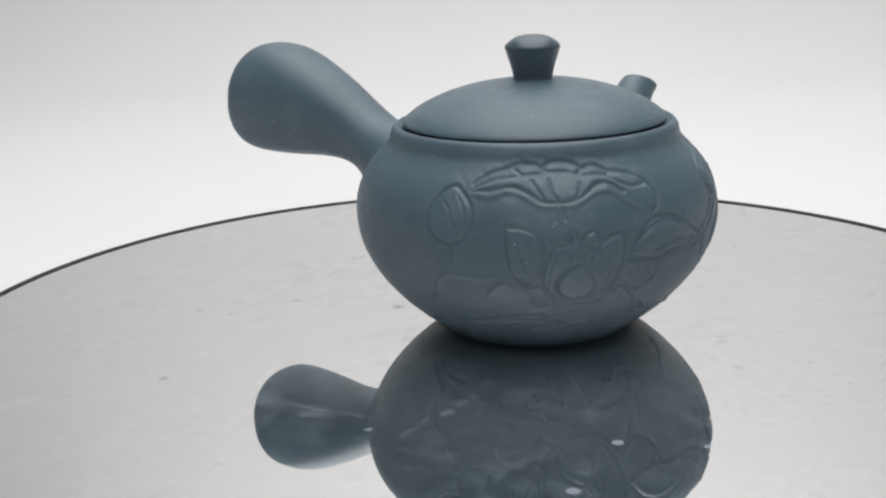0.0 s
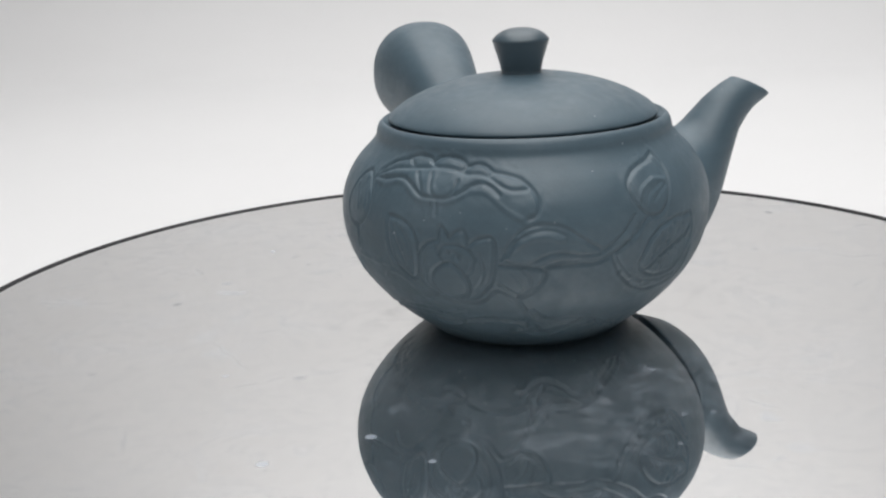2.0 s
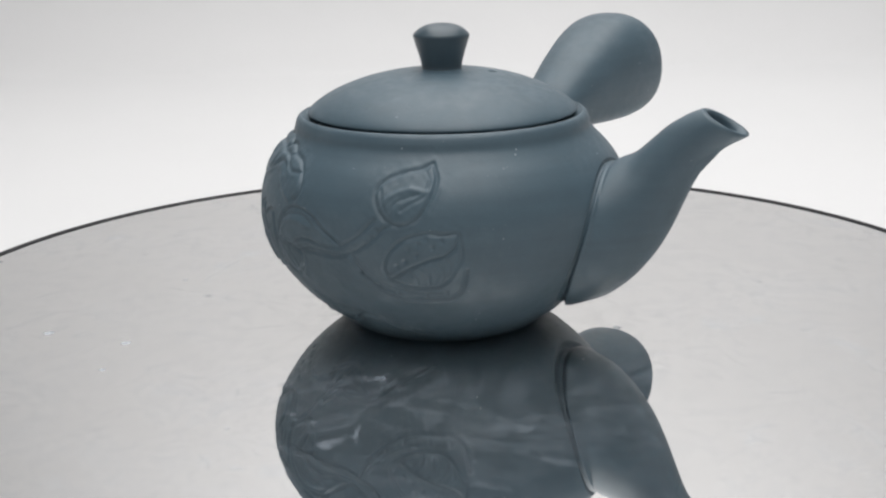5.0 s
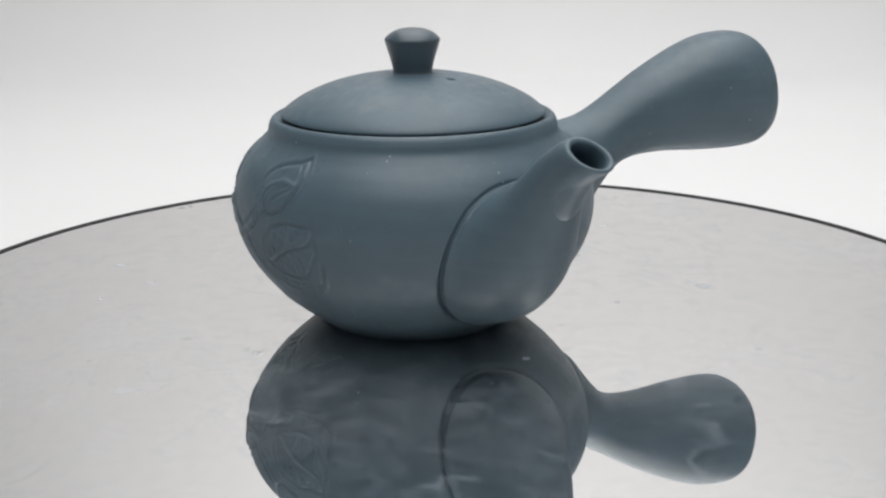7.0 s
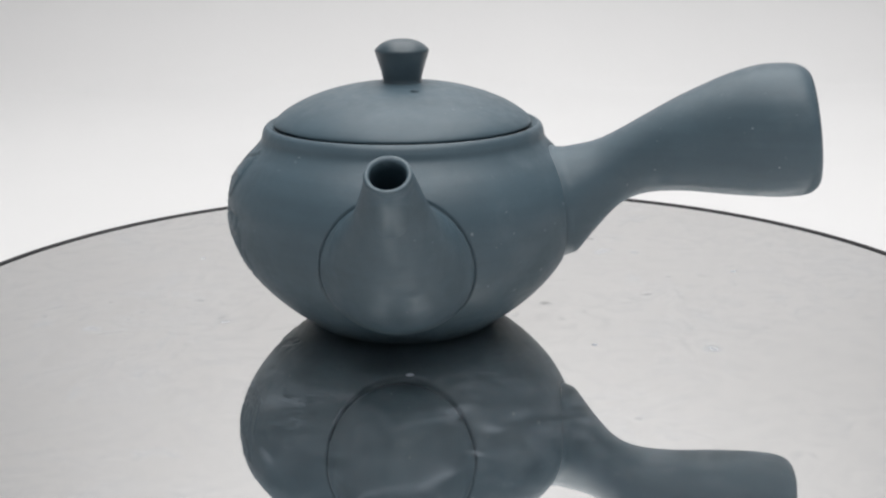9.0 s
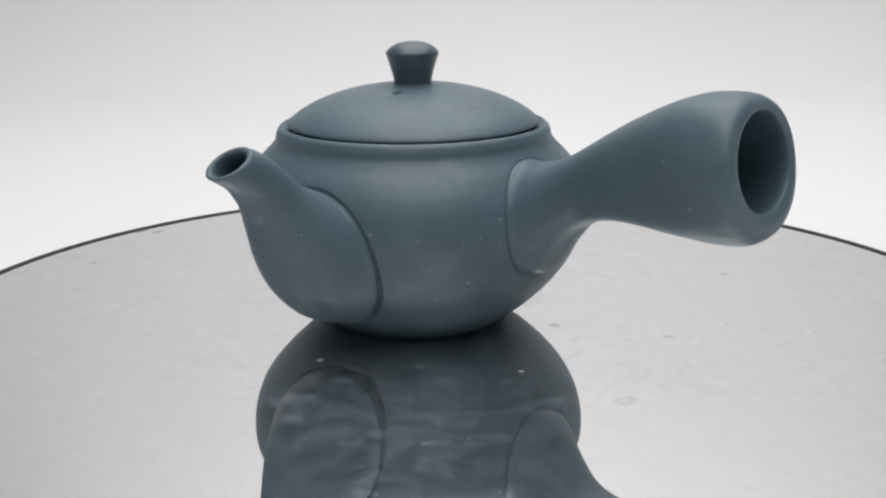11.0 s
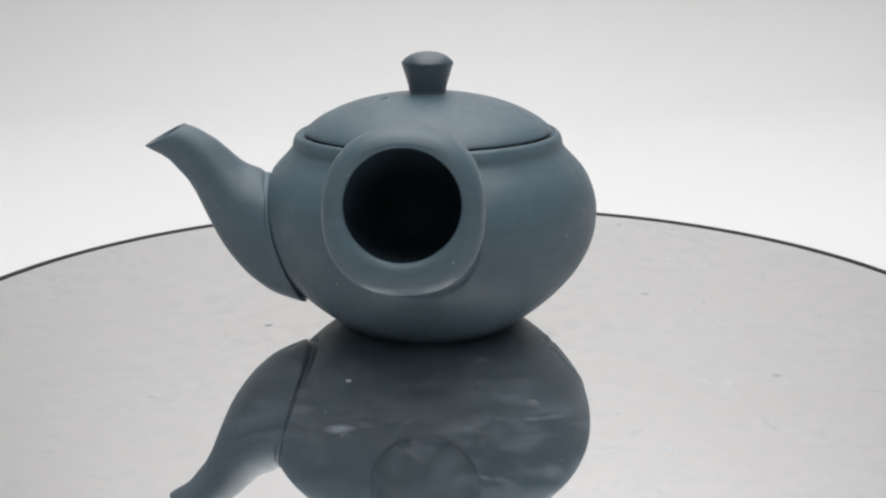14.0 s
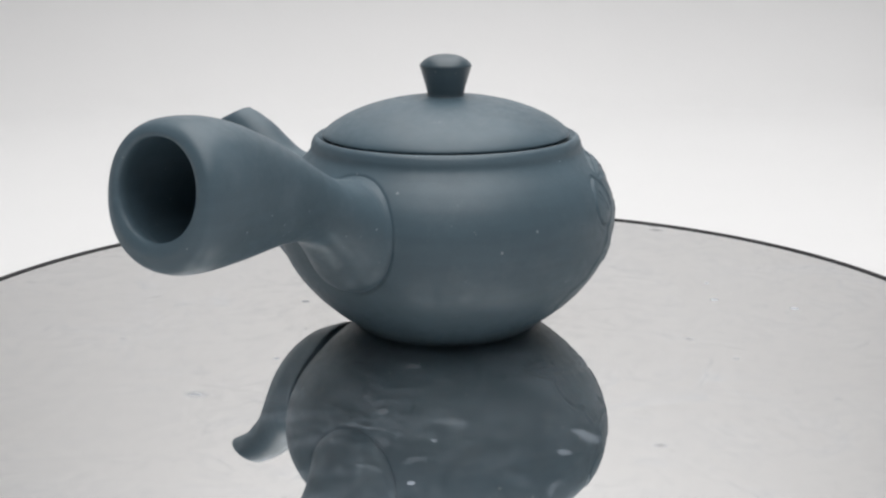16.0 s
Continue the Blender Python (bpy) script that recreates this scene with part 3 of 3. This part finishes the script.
def teapot_body(pot):
    n = 1080
    a = np.linspace(-180, 180, n, endpoint=False)
    prof = [q for q in OUTER]
    inner = [(0.0409, 0.0628), (0.0400, 0.0624), (0.0378, 0.0623), (0.0376, 0.0606), (0.0420, 0.0565), (0.0490, 0.0500), (0.0515, 0.0400), (0.0495, 0.0270), (0.0420, 0.0150), (0.0250, 0.0060), (0.0004, 0.0050)]
    P = np.array([(max(r, 0.0004), z) for r, z in prof])
    A, Rr = np.meshgrid(a, P[:, 0])
    Zz = np.repeat(P[:, 1][:, None], n, 1)
    window = (A > -140) & (A < 20) & (Zz > 0.005) & (Zz < 0.061)
    lift = np.zeros_like(A)
    lift[window] = carve(A[window], Zz[window])
    lift += np.where(Zz > 0.003, seam(A, Zz), 0)
    wob = 0.00012 * np.sin(np.radians(A) * 3 + Zz * 90) * np.clip(Zz / 0.02, 0, 1)
    slope = np.gradient(P[:, 0]), np.gradient(P[:, 1])
    ln = np.hypot(*slope) + 1e-12
    nr, nz = (slope[1] / ln)[:, None], (-slope[0] / ln)[:, None]
    Rr = Rr + nr * lift + wob
    Zz = Zz + nz * lift
    ca, sa = np.cos(np.radians(A)), np.sin(np.radians(A))
    rings = list(np.stack([Rr * ca, Rr * sa, Zz], 2))
    rings += [np.stack([r * ca[0], r * sa[0], np.full(n, z)], 1) for r, z in inner]
    v, f = skin(rings, True, True)
    return mesh_object("body", v, f, clay, pot, "round bowl carved with lotus leaf, flower, bud and seed pod")


def section(top, bottom, half, power, azimuth, n):
    """A closed ring between a top and a bottom point (distance from axis, height), bulging sideways by half."""
    t = np.linspace(0, 2 * np.pi, n, endpoint=False)
    c, s = np.cos(t), np.sin(t)
    c, s = np.sign(c) * np.abs(c) ** (2 / power), np.sign(s) * np.abs(s) ** (2 / power)
    top, bottom = np.asarray(top), np.asarray(bottom)
    mid, arm = (top + bottom) / 2, (top - bottom) / 2
    rz = mid + c[:, None] * arm
    w = s * half
    ca, sa = math.cos(radians(azimuth)), math.sin(radians(azimuth))
    return np.stack([rz[:, 0] * ca - w * sa, rz[:, 0] * sa + w * ca, rz[:, 1]], 1)


def seat_ring(z_mid, half_z, half_w, proud, azimuth, n, jut=0.0):
    """A ring that hugs the bowl, where a spout or handle is luted on."""
    t = np.linspace(0, 2 * np.pi, n, endpoint=False)
    z = z_mid + half_z * np.cos(t)
    w = half_w * np.sin(t)
    r = body_radius(z) + proud + jut * np.clip(-np.cos(t), 0, 1) ** 2
    r = np.sqrt(np.maximum(r * r - w * w, 1e-6))
    ca, sa = math.cos(radians(azimuth)), math.sin(radians(azimuth))
    return np.stack([r * ca - w * sa, r * sa + w * ca, z], 1)


def loft(rows, azimuth, n, steps=6):
    """Rings from rows of top, bottom, half width and roundness, smoothed along the way."""
    flat = smooth_line([(*a, *b, h, p) for a, b, h, p in rows], steps)
    return [section(q[0:2], q[2:4], q[4], q[5], azimuth, n) for q in flat]


def blend_in(rings, seat, count):
    """Ease the first rings of a loft out of its seat."""
    out = []
    for i in range(count):
        t = (i + 1) / (count + 1)
        out.append(seat * (1 - t) + rings[0] * t)
    return out + rings


def teapot_spout(pot):
    n = 96
    rows = [((0.0538, 0.0517), (0.0521, 0.0110), 0.0194, 2.0), ((0.0560, 0.0528), (0.0599, 0.0174), 0.0168, 2.0),
            ((0.0600, 0.0546), (0.0661, 0.0252), 0.0138, 2.0), ((0.0642, 0.0584), (0.0706, 0.0334), 0.0110, 2.0),
            ((0.0686, 0.0624), (0.0750, 0.0436), 0.0087, 2.0), ((0.0730, 0.0653), (0.0784, 0.0509), 0.0072, 2.0),
            ((0.0757, 0.0667), (0.0842, 0.0567), 0.0064, 2.0), ((0.0774, 0.0673), (0.0898, 0.0601), 0.0062, 2.0)]
    rings = loft(rows, SPOUT_AZ, n)
    z, h, w = 0.0293, 0.0217, 0.0217
    # the collar is undercut and stands off the bowl at its lower end
    start = [seat_ring(z, h - 0.0013, w - 0.0013, -0.0012, SPOUT_AZ, n), seat_ring(z, h - 0.0011, w - 0.0011, 0.0003, SPOUT_AZ, n, 0.0012),
             seat_ring(z, h, w, 0.0004, SPOUT_AZ, n, 0.0020), seat_ring(z, h - 0.0002, w - 0.0002, 0.0009, SPOUT_AZ, n, 0.0027)]
    rings = start + blend_in(rings, seat_ring(z, h - 0.0010, w - 0.0010, 0.0015, SPOUT_AZ, n, 0.0032), 2)
    rings = ease(rings, 4, 20, 3)
    lip = [((0.0779, 0.0676), (0.0907, 0.0606), 0.0060, 2.0), ((0.0785, 0.0676), (0.0909, 0.0610), 0.0056, 2.0), ((0.0793, 0.0671), (0.0898, 0.0614), 0.0049, 2.0),
           ((0.0794, 0.0662), (0.0878, 0.0606), 0.0046, 2.0), ((0.0770, 0.0635), (0.0838, 0.0565), 0.0048, 2.0), ((0.0725, 0.0590), (0.0780, 0.0495), 0.0060, 2.0), ((0.0650, 0.0520), (0.0700, 0.0350), 0.0090, 2.0)]
    rings += [section(a, b, h, p, SPOUT_AZ, n) for a, b, h, p in lip]
    v, f = skin(rings, False, True)
    return mesh_object("spout", v, f, clay, pot, "curved tapering spout with open mouth")


def teapot_handle(pot):
    n = 120
    rows = [((0.0535, 0.0571), (0.0550, 0.0232), 0.0155, 2.0), ((0.0600, 0.0587), (0.0612, 0.0316), 0.0128, 2.05), ((0.0668, 0.0621), (0.0682, 0.0395), 0.0116, 2.15),
            ((0.0745, 0.0667), (0.0758, 0.0432), 0.0119, 2.3), ((0.0850, 0.0728), (0.0872, 0.0443), 0.0138, 2.4), ((0.0980, 0.0791), (0.1020, 0.0436), 0.0165, 2.4),
            ((0.1080, 0.0823), (0.1150, 0.0434), 0.0184, 2.35), ((0.1165, 0.0829), (0.1226, 0.0442), 0.0190, 2.3), ((0.1200, 0.0820), (0.1254, 0.0460), 0.0184, 2.25),
            ((0.1214, 0.0810), (0.1264, 0.0476), 0.0174, 2.2), ((0.1221, 0.0800), (0.1267, 0.0496), 0.0156, 2.1)]
    rings = loft(rows, HANDLE_AZ, n)
    s = (0.0396, 0.0172, 0.0168)
    start = [seat_ring(*s, -0.0012, HANDLE_AZ, n), seat_ring(*s, 0.0001, HANDLE_AZ, n), seat_ring(s[0], s[1] - 0.0003, s[2] - 0.0003, 0.0004, HANDLE_AZ, n)]
    rings = start + blend_in(rings, seat_ring(s[0], s[1] - 0.0008, s[2] - 0.0008, 0.0013, HANDLE_AZ, n), 2)
    rings = ease(rings, 4, 16, 3)
    rings = ease(rings, len(rings) - 24, len(rings) - 1, 5)
    bore = [((0.1222, 0.0792), (0.1260, 0.0526), 0.0139, 2.05), ((0.1215, 0.0788), (0.1252, 0.0529), 0.0135, 2.0), ((0.1190, 0.0790), (0.1225, 0.0518), 0.0138, 2.0),
            ((0.1120, 0.0790), (0.1160, 0.0478), 0.0152, 2.1), ((0.1000, 0.0752), (0.1020, 0.0464), 0.0138, 2.1), ((0.0850, 0.0690), (0.0860, 0.0474), 0.0108, 2.0),
            ((0.0700, 0.0600), (0.0700, 0.0430), 0.0082, 2.0)]
    rings += [section(a, b, h, p, HANDLE_AZ, n) for a, b, h, p in bore]
    side = np.array([-math.sin(radians(HANDLE_AZ)), math.cos(radians(HANDLE_AZ)), 0])
    out = np.array([math.cos(radians(HANDLE_AZ)), math.sin(radians(HANDLE_AZ)), 0])
    rings = [r + side * (-0.0016 * np.clip((r @ out - 0.055) / 0.065, 0, 1.2))[:, None] for r in rings]
    v, f = skin(rings, False, True)
    return mesh_object("handle", v, f, clay, pot, "hollow flared side handle with round open end")


def teapot_lid(pot):
    n = 540
    prof = [(0.0360, 0.0623), (0.0362, 0.0634), (0.0393, 0.0635), (0.0400, 0.0637), (0.0402, 0.0640), (0.0401, 0.0643)]
    prof += [(r, 0.0640 + 0.0121 * (1 - (r / 0.0403) ** 2.2) ** 0.76) for r in np.concatenate([np.linspace(0.0397, 0.0170, 66), np.linspace(0.0168, 0.0133, 60), np.linspace(0.0130, 0.0004, 40)])]
    rings = revolve(prof, n)
    hx, hy = 0.0022, 0.0150
    for ring in rings[6:]:
        d = np.hypot(ring[:, 0] - hx, ring[:, 1] - hy)
        ring[:, 2] -= 0.0025 * np.clip((0.0014 - d) / 0.0002, 0, 1)
    tilt = np.array(Euler((radians(-0.1), 0, 0)).to_matrix())

    def seat(v):
        return (v - [0, 0, 0.066]) @ tilt.T + [0, 0, 0.066]

    v, f = skin(rings, True, True)
    bored = (np.hypot(v[:, 0] - hx, v[:, 1] - hy) < 0.00125) & (v[:, 2] > 0.068)
    f = [q for q in f if len(q) > 4 or not bored[list(q)].all()]
    lid = mesh_object("lid", seat(v), f, clay, pot, "low domed lid with small vent hole")
    prof = [(0.0074, 0.0748), (0.0064, 0.0756), (0.0060, 0.0767), (0.0063, 0.0785), (0.0070, 0.0810), (0.0077, 0.0832), (0.0082, 0.0849), (0.0084, 0.0855), (0.0083, 0.0860), (0.0079, 0.0865),
            (0.0068, 0.0875), (0.0052, 0.0884), (0.0032, 0.0890), (0.0012, 0.0892), (0.0003, 0.0892)]
    v, f = skin(revolve(smooth_line(prof, 4), 96), True, True)
    mesh_object("knob", seat(v), f, clay_knob, lid, "turned conical knob with domed top")
    return lid


def teapot():
    pot = new("teapot")
    tagged(pot, "slate blue unglazed clay side-handle teapot on the mirror turntable", "teapot")
    teapot_body(pot)
    teapot_lid(pot)
    teapot_spout(pot)
    teapot_handle(pot)
    return pot


plate = turntable()
pot = teapot()


# ---- what moves ----
def motions():
    lean = pose(0, 0, 0, LEAN_X) @ pose(0, 0, 0, 0, LEAN_Y)
    times = [i * 0.5 for i in range(33)]
    spin = [(t, pose(0, 0, 0, 0, 0, START - SPEED * t) @ lean) for t in times]
    walk(plate, spin)
    walk(pot, [(t, m @ pose(POT_X, POT_Y, 0.0001)) for t, m in spin])


motions()
